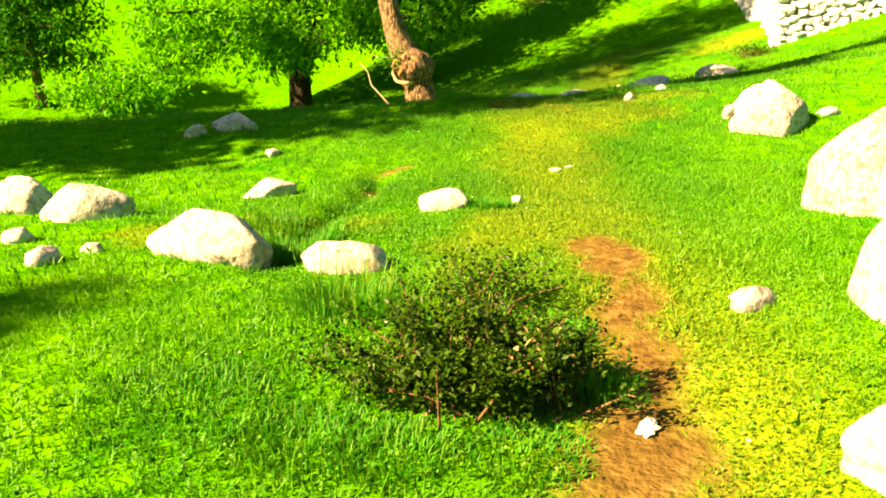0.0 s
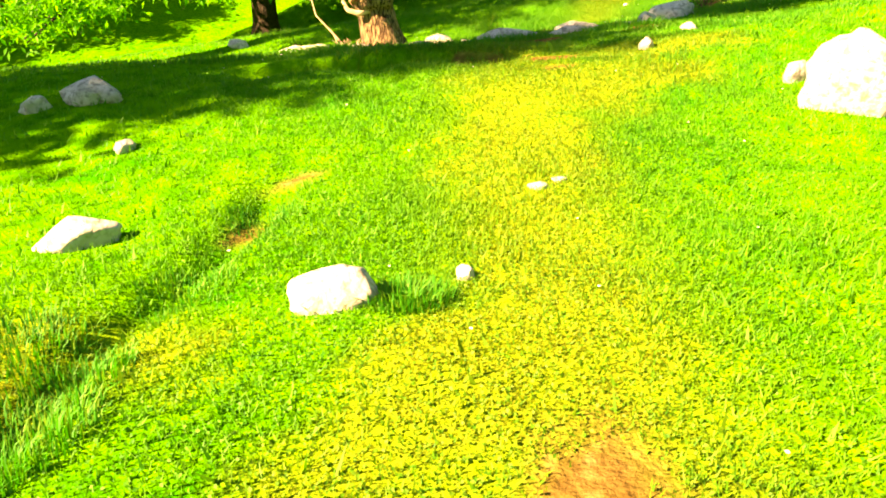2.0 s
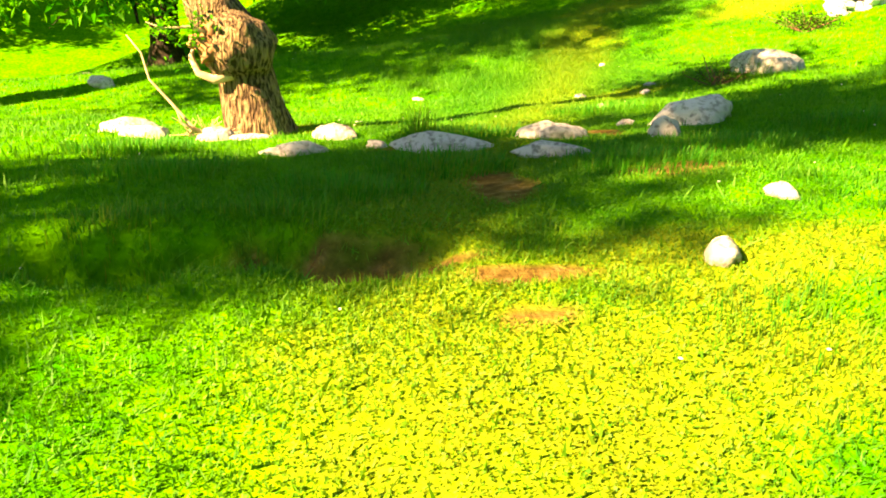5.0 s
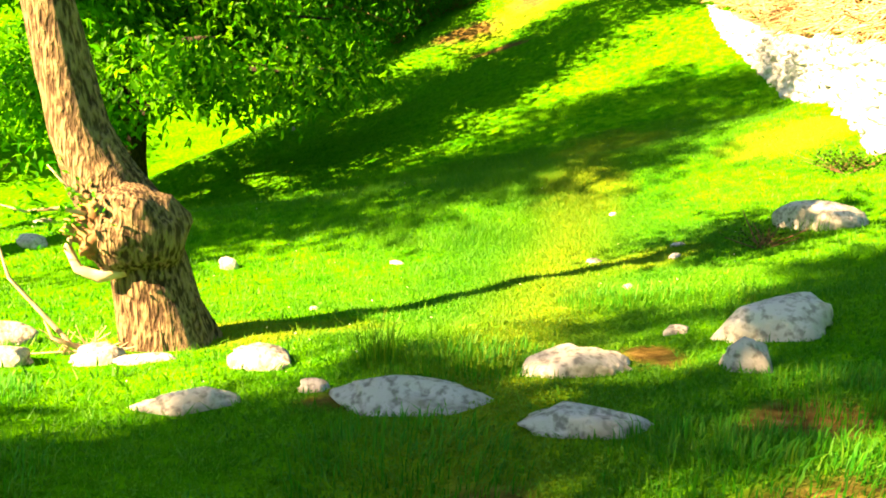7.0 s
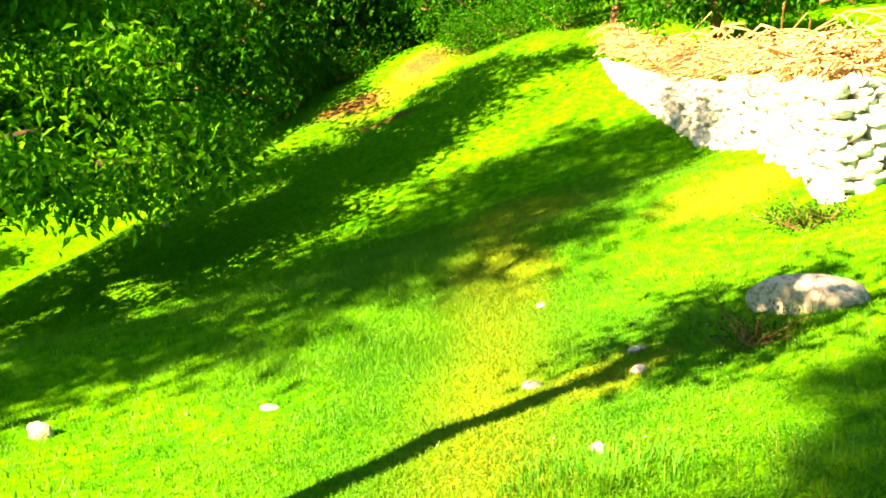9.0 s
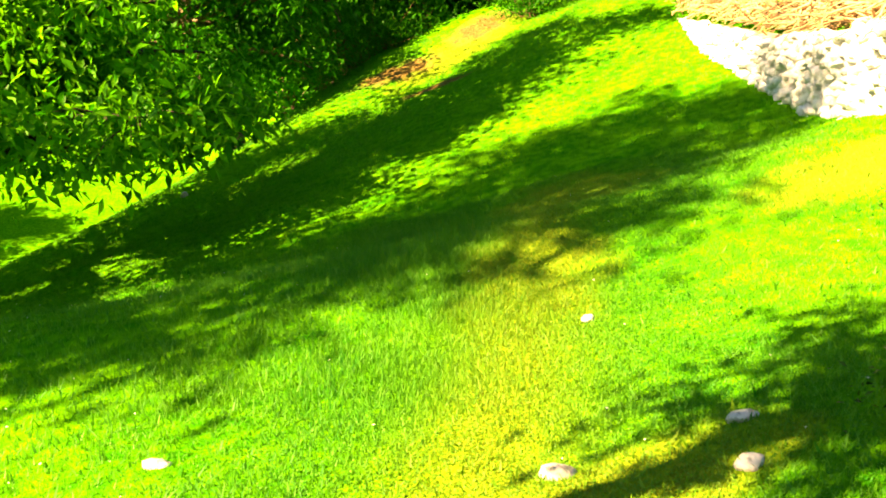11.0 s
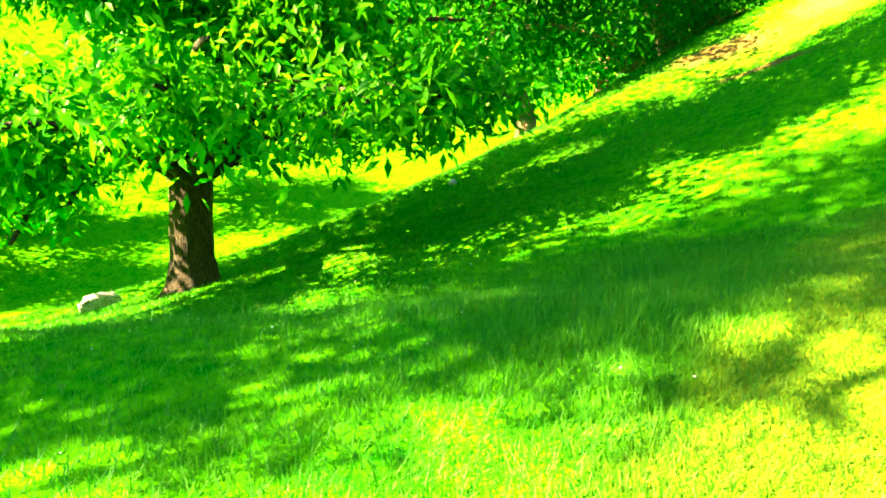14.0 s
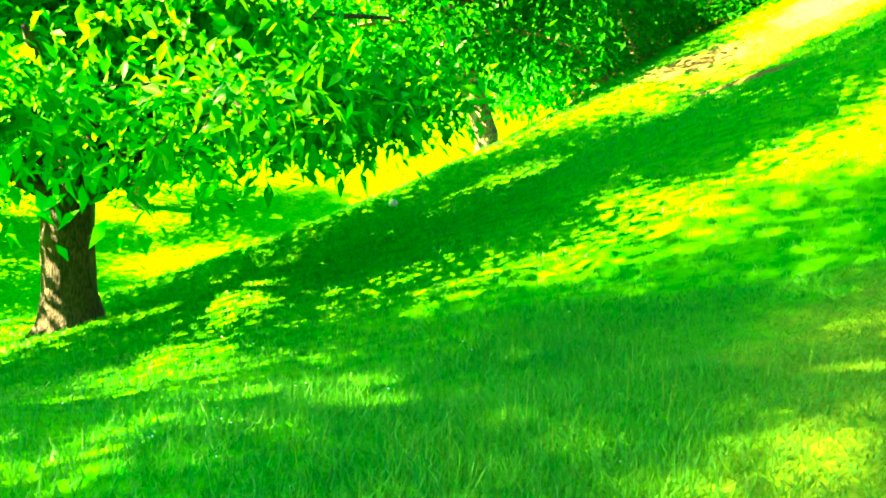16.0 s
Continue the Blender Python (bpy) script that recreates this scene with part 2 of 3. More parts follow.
def tube_arrays(points, radii, sides, rough=0.0, seed=0, cap=True):
    """Rings round a line of points; returns vertices and quads."""
    pts = [Vector(p) for p in points]
    verts, faces = [], []
    for i, p in enumerate(pts):
        d = (pts[min(i + 1, len(pts) - 1)] - pts[max(i - 1, 0)]).normalized()
        a = d.cross(Vector((0.31, 0.95, 0.05))).normalized()
        b = d.cross(a)
        for k in range(sides):
            t = 2 * math.pi * k / sides
            w = a * math.cos(t) + b * math.sin(t)
            r = radii[i]
            if rough:
                q = p + w * r
                r *= 1 + rough * noise.noise(Vector((q.x * 7 + seed, q.y * 7, q.z * 1.6))) + 0.6 * rough * noise.noise(Vector((q.x * 18, q.y * 18 + seed, q.z * 4)))
            verts.append(p + w * r)
    for i in range(len(pts) - 1):
        for k in range(sides):
            j = (k + 1) % sides
            faces.append((i * sides + k, i * sides + j, (i + 1) * sides + j, (i + 1) * sides + k))
    return verts, faces


def tube(name, points, radii, sides, mat, parent=None, label="", rough=0.0, seed=0):
    v, f = tube_arrays(points, radii, sides, rough, seed)
    bm = bmesh.new()
    vs = [bm.verts.new(p) for p in v]
    for q in f:
        bm.faces.new([vs[i] for i in q])
    bm.faces.new(vs[-sides:])
    bm.faces.new(vs[:sides][::-1])
    return part(name, bm, mat, parent, label)


def many_tubes(name, lines, sides, mat, parent=None, label=""):
    v, f = [], []
    for points, radii in lines:
        a, b = tube_arrays(points, radii, sides)
        n0 = len(v)
        v += a
        f += [tuple(i + n0 for i in q) for q in b]
    return mesh_from(name, [tuple(p) for p in v], f, mat, parent, label, True)


def leaf_cloud(name, centres, rng, size, mat, parent=None, label="", droop=0.5, slim=0.42):
    """Folded leaves, each two triangles, hung at the given places."""
    n = len(centres)
    yaw = rng.uniform(0, 2 * np.pi, n)
    pitch = rng.normal(-droop, 0.5, n)
    roll = rng.normal(0, 0.7, n)
    s = size * rng.uniform(0.6, 1.25, n)
    d = np.stack([np.cos(yaw) * np.cos(pitch), np.sin(yaw) * np.cos(pitch), np.sin(pitch)], 1)
    side = np.stack([-np.sin(yaw), np.cos(yaw), np.zeros(n)], 1)
    up = np.cross(d, side)
    side = side * np.cos(roll)[:, None] + up * np.sin(roll)[:, None]
    up = np.cross(d, side)
    sd, w = s[:, None] * d, (s * slim * 0.5)[:, None] * side
    mid = centres + 0.5 * sd
    v = np.empty((n, 4, 3))
    v[:, 0], v[:, 1] = centres, mid + w + up * (s * 0.06)[:, None]
    v[:, 2], v[:, 3] = centres + sd - np.array([0, 0, 1]) * (0.12 * s)[:, None], mid - w + up * (s * 0.06)[:, None]
    i = np.arange(n)[:, None] * 4
    f = np.concatenate([np.hstack([i, i + 1, i + 2]), np.hstack([i, i + 2, i + 3])])
    return mesh_from(name, v.reshape(-1, 3), f, mat, parent, label)


# ---- ground ----
def axis(lo, hi, step, far):
    mid = list(np.arange(lo, hi, step))
    out, d = [], step
    a, b = [], []
    x = lo
    while x > -far:
        d *= 1.14
        x -= d
        a.append(x)
    x, d = hi, step
    while x < far:
        b.append(x)
        d *= 1.14
        x += d
    return np.array(a[::-1] + mid + b)


def build_ground():
    xs, ys = axis(-6, 9, 0.1, 450), axis(0, 45, 0.14, 450)
    ys = np.unique(np.concatenate([ys, np.arange(9.9, 11.0, 0.035)]))
    gx, gy = np.meshgrid(xs, ys)
    x, y = gx.ravel(), gy.ravel()
    v = np.stack([x, y, height(x, y)], 1)
    nx = len(xs)
    i = (np.arange(len(ys) - 1)[:, None] * nx + np.arange(nx - 1)[None, :]).ravel()[:, None]
    ob = mesh_from("ground", v, np.hstack([i, i + 1, i + nx + 1, i + nx]), M_GROUND, smooth=True)
    set_attribute(ob, "soil", soil_at(x, y))
    set_attribute(ob, "dry", dry_at(x, y))
    tagged(ob, "grazed green hillside turf with bare brown soil", "ground", kind="structure")


build_ground()


def blades(name, x, y, h, w, rng, mat, label, lean=0.55, category="grass"):
    n = len(x)
    yaw, way = rng.uniform(0, 2 * np.pi, n), rng.uniform(0, 2 * np.pi, n)
    k = np.abs(rng.normal(0, lean, n)) * h
    z = height(x, y) - 0.006
    v = np.empty((n, 3, 3))
    cx, cy = np.cos(yaw) * w / 2, np.sin(yaw) * w / 2
    v[:, 0], v[:, 1] = np.stack([x - cx, y - cy, z], 1), np.stack([x + cx, y + cy, z], 1)
    v[:, 2] = np.stack([x + np.cos(way) * k, y + np.sin(way) * k, z + h], 1)
    ob = mesh_from(name, v.reshape(-1, 3), np.arange(3 * n).reshape(-1, 3), mat)
    set_attribute(ob, "dry", np.repeat(np.clip(dry_at(x, y) * rng.uniform(0.2, 1.3, n), 0, 1), 3))
    return tagged(ob, label, category, kind="stuff")


def walk_x(y):
    return 0.4 + 0.09 * np.minimum(y, 10) + np.where(y > 10, 0.26 * (y - 10), 0)


def scatter(rng, n, x0, x1, y0, y1, keep):
    x, y = rng.uniform(x0, x1, n), rng.uniform(y0, y1, n)
    k = rng.uniform(0, 1, n) < keep(x, y) * (1 - soil_at(x, y))
    return x[k], y[k]


def build_grass():
    rng = np.random.default_rng(4)
    x, y = scatter(rng, 1500000, -4.5, 8, 1.2, 27, lambda x, y: np.clip(np.exp(-((x - walk_x(y)) / 2.6) ** 2) * 0.9 + 0.04, 0, 1))
    n = len(x)
    patch = 0.5 + 0.5 * np.sin(1.7 * x + 0.9 * np.sin(1.3 * y)) * np.sin(1.9 * y + 0.8 * np.sin(2.2 * x))
    h = rng.uniform(0.018, 0.045, n) * (0.7 + 0.7 * patch) * (1 + 1.8 * np.clip((y - 18.5) / 2, 0, 1) * np.clip((4.2 - x) / 1.2, 0, 1)) * (1 - 0.4 * dry_at(x, y))
    blades("turf_grass", x, y, h, rng.uniform(0.007, 0.012, n), rng, M_GRASS, "short grazed bright green grass on the hillside", 0.8)
    x, y = scatter(rng, 420000, -16, 14, 2, 44, lambda x, y: np.clip(0.12 + 0.012 * np.abs(x - walk_x(y)) ** 2 + 0.01 * y, 0, 1))
    n = len(x)
    blades("meadow_grass", x, y, rng.uniform(0.03, 0.085, n), rng.uniform(0.012, 0.024, n), rng, M_GRASS, "longer green meadow grass down the slope", 0.7)


build_grass()


def build_clover():
    rng = np.random.default_rng(14)
    x, y = scatter(rng, 430000, -2.6, 5.0, 1.4, 21, lambda x, y: np.clip(np.exp(-((x - walk_x(y)) / 1.5) ** 2), 0, 1))
    c = np.stack([x, y, height(x, y) + rng.uniform(0.003, 0.02, len(x))], 1)
    ob = leaf_cloud("clover", c, rng, 0.016, M_GRASS, droop=-0.1, slim=0.75)
    set_attribute(ob, "dry", np.repeat(np.clip(dry_at(x, y) * rng.uniform(0.2, 1.3, len(x)), 0, 1), 4))
    tagged(ob, "low clover and small broad leaves in the turf", "clover", kind="stuff")


build_clover()


# ---- trees ----
def build_tree(name, x, y, label, trunk_points, trunk_radii, limbs, leaves, size, bark, leaf, seed, group="", spread=0.35, droop=0.5, sides=18, branches=9, clear=0.8):
    """Limbs: rows of start height along the trunk (0 to 1), compass degrees, length, rise, droop."""
    rng = np.random.default_rng(seed)
    tree = empty(name, x, y, label, "tree", group)
    tube("trunk", trunk_points, trunk_radii, sides, bark, tree, rough=0.16, seed=seed)
    pts = np.array(trunk_points, float)
    twigs, lines, homes = [], [], []
    for t, deg, length, rise, fall in limbs:
        k = t * (len(pts) - 1)
        i = min(int(k), len(pts) - 2)
        p0 = pts[i] + (pts[i + 1] - pts[i]) * (k - i)
        r0 = trunk_radii[min(i, len(trunk_radii) - 1)] * 0.42
        a = radians(deg)
        out = np.array([math.cos(a), math.sin(a), 0])
        across = np.array([-out[1], out[0], 0])
        wig = rng.uniform(-0.35, 0.35, 3)
        line, n = [], 9
        for j in range(n):
            s = j / (n - 1)
            line.append(p0 + out * length * s + across * (wig[0] * math.sin(3 * s) + wig[1] * s) * length * 0.3 + np.array([0, 0, rise * s - fall * s * s]))
        lines.append((line, [r0 * (1 - 0.85 * j / (n - 1)) + 0.006 for j in range(n)]))
        for b in range(branches):
            s = rng.uniform(0.22, 1.0)
            q = line[min(int(s * (n - 1)), n - 1)]
            ang = a + rng.normal(0, 0.9)
            reach = length * rng.uniform(0.14, 0.36)
            e = q + np.array([math.cos(ang), math.sin(ang), rng.normal(-0.12, 0.4)]) * reach
            m = (q + e) / 2 + np.array([0, 0, 0.08 * reach])
            twigs.append(([q, m, e], [r0 * 0.25 * (1 - 0.5 * s) + 0.006, 0.01, 0.004]))
            for f in np.linspace(0.2, 1.05, 5):
                homes.append(q + (e - q) * f)
    for points, radii in lines:
        tube("limb", points, radii, 7, bark, tree)
    tagged(many_tubes("twigs", twigs, 4, bark, tree), kind="stuff")
    homes = np.array(homes)
    c = homes[rng.integers(0, len(homes), leaves)] + rng.normal(0, spread, (leaves, 3)) * np.array([1, 1, 0.75])
    ground = height(c[:, 0] + x, c[:, 1] + y) - float(height(x, y))
    c = c[c[:, 2] > ground + (clear(c) if callable(clear) else clear) + rng.uniform(-0.3, 0.8, len(c))]
    leaf_cloud("crown", c, rng, size, leaf, tree, droop=droop)
    return tree


def crown_limbs(rng, rings):
    """Rings: rows of height along the trunk, count, length, rise, droop."""
    out = []
    for t, count, length, rise, fall in rings:
        start = rng.uniform(0, 360)
        for i in range(count):
            out.append((min(t + rng.uniform(-0.04, 0.04), 1), start + 360 * i / count + rng.uniform(-14, 14), length * rng.uniform(0.82, 1.12), rise * rng.uniform(0.8, 1.2), fall * rng.uniform(0.8, 1.2)))
    return out


rng_t = np.random.default_rng(11)


def walnut_clear(c):
    """How far the leaves hang above the ground: high at the trunk, low at the rim."""
    r = np.hypot(c[:, 0], c[:, 1])
    away = np.degrees(np.arctan2(c[:, 1], c[:, 0]))
    rim = np.where(np.abs(away + 77) < 17, 1.5, 1.5)
    return rim + np.clip((4.4 - r) / 1.6, 0, 1) * (3.4 - rim)


def walnut_limbs():
    out = crown_limbs(rng_t, [(0.45, 8, 4.8, 3.0, 1.6), (0.52, 8, 5.8, 2.6, 1.8), (0.65, 8, 5.6, 2.2, 1.2), (0.78, 8, 5.6, 2.0, 0.6), (0.88, 7, 5.2, 1.7, 0.4), (0.98, 6, 3.8, 1.2, 0)])
    # crown thinned up the slope and filled towards the crest to shape its shadow
    out = [(t, d, n * (0.6 if t > 0.6 and 250 < d % 360 < 335 else 1), r, f) for t, d, n, r, f in out]
    out += [(0.5, 185, 8.4, 0.9, 3.6), (0.5, 200, 7.4, 1.1, 3.6), (0.52, 165, 7.0, 1.2, 3.4), (0.52, 5, 5.8, 3.0, 2.2), (0.52, 335, 5.4, 3.0, 2.4), (0.5, 20, 5.8, 3.2, 2.2)]
    out += [(0.47, 283, 5.0, 1.6, 2.4), (0.47, 276, 4.6, 1.8, 2.4), (0.47, 290, 4.6, 1.8, 2.2)]
    # unseen upper limbs, added to stretch the shade over the hillside
    out += [(0.82, 38, 7.4, 2.6, 0.3), (0.88, 52, 7.8, 2.6, 0.2), (0.94, 34, 7.0, 2.8, 0), (0.9, 66, 7.6, 2.4, 0.2), (0.98, 48, 6.4, 2.6, 0), (0.92, 12, 7.2, 4.4, 0), (0.96, 24, 7.4, 4.2, 0), (0.88, 32, 8.2, 4.6, 0), (0.97, 60, 7.0, 4.0, 0)]
    return out


# the spreading walnut on the slope
walnut = build_tree("walnut_tree", -5.95, 29.7, "spreading walnut tree with low hanging green leaves", 
                    [(0, 0, -0.25), (0, 0, 0.1), (-0.02, 0, 0.6), (-0.03, 0, 1.4), (0.0, 0, 2.2), (0.1, 0.1, 3.2), (0.0, 0.2, 4.6), (0.2, 0.1, 6.6), (0.1, 0.1, 9.2), (0.2, 0, 12.2)],
                    [0.72, 0.54, 0.43, 0.39, 0.39, 0.34, 0.26, 0.2, 0.13, 0.05],
                    walnut_limbs(),
                    105000, 0.27, M_BARK_DARK, M_LEAF, 21, spread=0.42, clear=walnut_clear)

# the old burred tree beside the trail
old = build_tree("old_tree", -0.5, 14.8, "old leaning tree with furrowed bark and a burr",
                 [(0.0, 0, -0.3), (0.0, 0, 0.02), (-0.05, 0, 0.25), (-0.13, 0, 0.55), (-0.25, 0, 0.9), (-0.43, 0.02, 1.2), (-0.56, 0.03, 1.5), (-0.66, 0.05, 1.9), (-0.77, 0.08, 2.5), (-0.85, 0.12, 3.1), (-0.85, 0.1, 3.7), (-0.7, 0.0, 4.5), (-0.6, -0.1, 5.4)],
                 [0.4, 0.335, 0.29, 0.26, 0.27, 0.225, 0.195, 0.18, 0.165, 0.155, 0.14, 0.1, 0.04],
                 crown_limbs(rng_t, [(0.92, 5, 1.0, 1.0, 0), (0.99, 4, 0.9, 0.8, 0)]) + [(0.88, 8, 1.8, 1.4, 0.1), (0.9, 335, 1.7, 1.4, 0.1), (0.92, 20, 1.6, 1.2, 0)],
                 1900, 0.2, M_BARK, M_LEAF, 31, sides=44, clear=3.6, spread=0.28)


def lump(name, centre, size, mat, parent, seed, rough=0.2, freq=3.0, label="", sub=4):
    bm = bmesh.new()
    bmesh.ops.create_icosphere(bm, subdivisions=sub, radius=1)
    off = Vector((seed * 7.3, seed * 3.1, seed * 1.7))
    for v in bm.verts:
        k = 1 + rough * noise.noise(v.co * freq * 0.5 + off) + 0.5 * rough * noise.noise(v.co * freq + off) + 0.28 * rough * noise.noise(v.co * freq * 2.6 + off) + 0.16 * rough * noise.noise(v.co * freq * 6 + off)
        v.co = Vector((v.co.x * size[0], v.co.y * size[1], v.co.z * size[2])) * k + Vector(centre)
    return part(name, bm, mat, parent, label)


lump("burr", (-0.17, -0.08, 0.84), (0.35, 0.31, 0.34), M_BARK, old, 3, 0.14, 2.5, "round swollen burr")
lump("scar", (-0.36, -0.24, 0.86), (0.17, 0.12, 0.2), M_BURL, old, 5, 0.6, 4, "reddish open scar in the bark")
tube("stub", [(-0.2, -0.24, 0.6), (-0.36, -0.28, 0.55), (-0.5, -0.27, 0.6), (-0.57, -0.24, 0.74), (-0.55, -0.22, 0.82)], [0.05, 0.045, 0.036, 0.028, 0.012], 9, M_PALE, old, "pale broken branch stub", 0.2)
for i, pts in enumerate([[(-0.3, -0.3, 0.02), (-0.55, -0.32, 0.08), (-0.78, -0.3, 0.34), (-0.96, -0.26, 0.52), (-1.02, -0.25, 0.75), (-1.16, -0.2, 0.9)],
                         [(-0.5, -0.32, 0.06), (-0.66, -0.35, 0.14), (-0.7, -0.36, 0.26)],
                         [(-0.35, -0.25, 0.95), (-0.55, -0.35, 1.02), (-0.75, -0.4, 1.0), (-0.9, -0.45, 1.05)],
                         [(-0.35, -0.25, 1.0), (-0.52, -0.3, 1.15), (-0.62, -0.35, 1.3)]]):
    tube("dead_branch", pts, [0.022 * (1 - 0.8 * k / (len(pts) - 1)) for k in range(len(pts))], 6, M_PALE, old, "bare grey dead branch")
rng_s = np.random.default_rng(5)
leaf_cloud("sprig_leaves", np.array([-0.62, -0.35, 1.02]) + rng_s.normal(0, 1, (260, 3)) * np.array([0.19, 0.1, 0.13]), rng_s, 0.07, M_LEAF, old, droop=0.1)
suckers = [([(-0.15 + 0.3 * rng_s.normal() * 0.5 - 0.3, -0.3, 0.0)] + [(-0.4 + 0.16 * rng_s.normal(), -0.36 + 0.06 * rng_s.normal(), 0.08 + 0.14 * rng_s.random())], [0.006, 0.003]) for _ in range(34)]
tagged(many_tubes("root_twigs", suckers, 3, M_PALE, old), kind="stuff")

# unseen trees down the slope, set where their shade falls across the trail
shade = build_tree("shade_tree", -12.6, 17.4, "tall broad shade tree on the lower slope", [(0, 0, -0.3), (0, 0, 0.5), (0.05, 0, 5), (0, 0.1, 10), (0.1, 0, 15), (0, 0, 20)], [0.5, 0.42, 0.36, 0.28, 0.18, 0.04],
                   crown_limbs(rng_t, [(0.6, 7, 3.3, 1.4, 0.9), (0.7, 7, 3.6, 1.6, 0.6), (0.8, 7, 3.6, 1.6, 0.3), (0.9, 6, 3.4, 1.3, 0), (0.98, 5, 2.6, 1, 0)]), 20000, 0.34, M_BARK_DARK, M_FAR_LEAF, 41, spread=0.5)
poplar = build_tree("poplar_tree", -11.0, 6.2, "tall slim poplar on the lower slope", [(0, 0, -0.3), (0, 0, 2), (0, 0, 6), (0, 0, 11), (0, 0, 17)], [0.3, 0.26, 0.22, 0.14, 0.03],
                    crown_limbs(rng_t, [(0.25, 6, 1.3, 1.4, 0), (0.38, 6, 1.5, 1.5, 0), (0.5, 7, 1.7, 1.5, 0), (0.62, 7, 1.7, 1.5, 0), (0.74, 7, 1.6, 1.5, 0), (0.86, 7, 1.5, 1.5, 0), (0.96, 6, 1.2, 1, 0)]), 28000, 0.26, M_BARK_DARK, M_FAR_LEAF, 51, spread=0.32)

# unseen slim tree, added to throw the shadow spot left of the trail
shadow_tree = copy_thing(poplar, pose(-11.0, -1.1, float(height(-11.0, -1.1)) - 0.05, 0, 0, 50))
shadow_tree.scale = (0.5, 0.5, 0.54)
tagged(shadow_tree, "unseen slim tree added to shade the turf left of the trail", "tree")

# trees behind the crest and across the valley
far_tree = build_tree("hill_tree", -2.4, 42.0, "leafy green tree behind the grassy crest", [(0, 0, -0.6), (0, 0, 0.5), (-0.7, 0, 2.2), (-1.4, 0, 4), (-1.5, 0, 6), (-1.4, 0, 8)], [0.42, 0.34, 0.3, 0.24, 0.16, 0.05],
                      crown_limbs(rng_t, [(0.5, 7, 4.4, 1.2, 1.8), (0.65, 7, 4.0, 1.8, 1.0), (0.8, 6, 3.4, 1.8, 0.5), (0.95, 5, 2.2, 1.4, 0)]), 15000, 0.34, M_BARK, M_FAR_LEAF, 61, "trees behind the crest", spread=0.5)
for i, (x, y, s) in enumerate([(1.6, 47.5, 1.1), (5.0, 50, 1.2), (9.5, 53, 1.3), (14.5, 49, 1.2), (-2.0, 55, 1.4), (-46, 58, 1.2), (-42, 52, 1.3), (-38, 70, 1.4), (3, 64, 1.5), (18, 58, 1.4)]):
    t = copy_thing(far_tree, pose(x, y, float(height(x, y)) - 0.1, 0, 0, 67 * i))
    t.scale = (s, s, s)
for i, (x, y, s) in enumerate([(12.2, 30.5, 0.5), (13.5, 25.5, 0.55), (11.8, 36.5, 0.5), (15.5, 34, 0.7), (12.5, 21.5, 0.42)]):
    t = copy_thing(far_tree, pose(x, y, float(height(x, y)) - 0.1, 0, 0, 40 + 97 * i))
    t.scale = (s, s, s)
    tagged(t, "small orchard tree behind the dry stone wall", "tree", "orchard trees")


# ---- boulders and stones ----
def rock(name, x, y, w, d, h, seed, label, turn=0.0, sink=0.4, mat=M_ROCK, angular=0.3, group="", sub=3, lift=0.0):
    """A weathered stone; w, d, h: its width, depth and the height that shows."""
    size = Vector((w / 2, d / 2, 0.8 * h / (2 - 2 * sink)))
    ob = lump(name, (0, 0, 0), size, mat, None, seed, angular, 2.2, sub=sub)
    pick = random.Random(seed * 13)
    cuts = []
    for _ in range(9):
        a, e = pick.uniform(0, 2 * math.pi), pick.uniform(-0.2, 1.3)
        cuts.append((Vector((math.cos(a) * math.cos(e), math.sin(a) * math.cos(e), math.sin(e))), pick.uniform(0.68, 0.92)))
    for v in ob.data.vertices:
        q = Vector((v.co.x / size.x, v.co.y / size.y, v.co.z / size.z))
        for n, far in cuts:
            over = q.dot(n) - far
            if over > 0:
                q -= n * over * 0.85
        v.co = Vector((q.x * size.x, q.y * size.y, q.z * size.z))
    ob.matrix_world = pose(x, y, float(height(x, y)) + 0.8 * h * (0.5 - sink) / (1 - sink) + lift, 0, 0, turn)
    return tagged(ob, label, "rock", group)


BOULDERS = [(3.5, 8.55, 0.86, 0.7, 0.62, 1), (3.0, 5.4, 0.86, 0.8, 0.98, 2), (2.26, 3.42, 0.72, 0.66, 0.72, 3), (1.62, 2.16, 0.62, 0.45, 0.28, 4), (3.09, 5.10, 0.7, 0.5, 0.5, 27),
            (-1.22, 4.6, 0.8, 0.44, 0.36, 5), (-0.4, 4.42, 0.54, 0.3, 0.19, 6), (0.12, 5.95, 0.4, 0.28, 0.22, 7), (-1.43, 6.86, 0.48, 0.3, 0.2, 8),
            (-2.6, 5.9, 0.74, 0.4, 0.36, 9), (-3.38, 6.4, 0.54, 0.42, 0.36, 10), (-2.5, 9.5, 0.58, 0.36, 0.26, 11), (-2.95, 9.4, 0.29, 0.24, 0.17, 12)]
for x, y, w, d, h, s in BOULDERS:
    rock("boulder", x, y, w, d, h, s, "pale weathered granite boulder half sunk in grass", turn=20 * math.sin(s), sub=4, group="boulders by the trail")
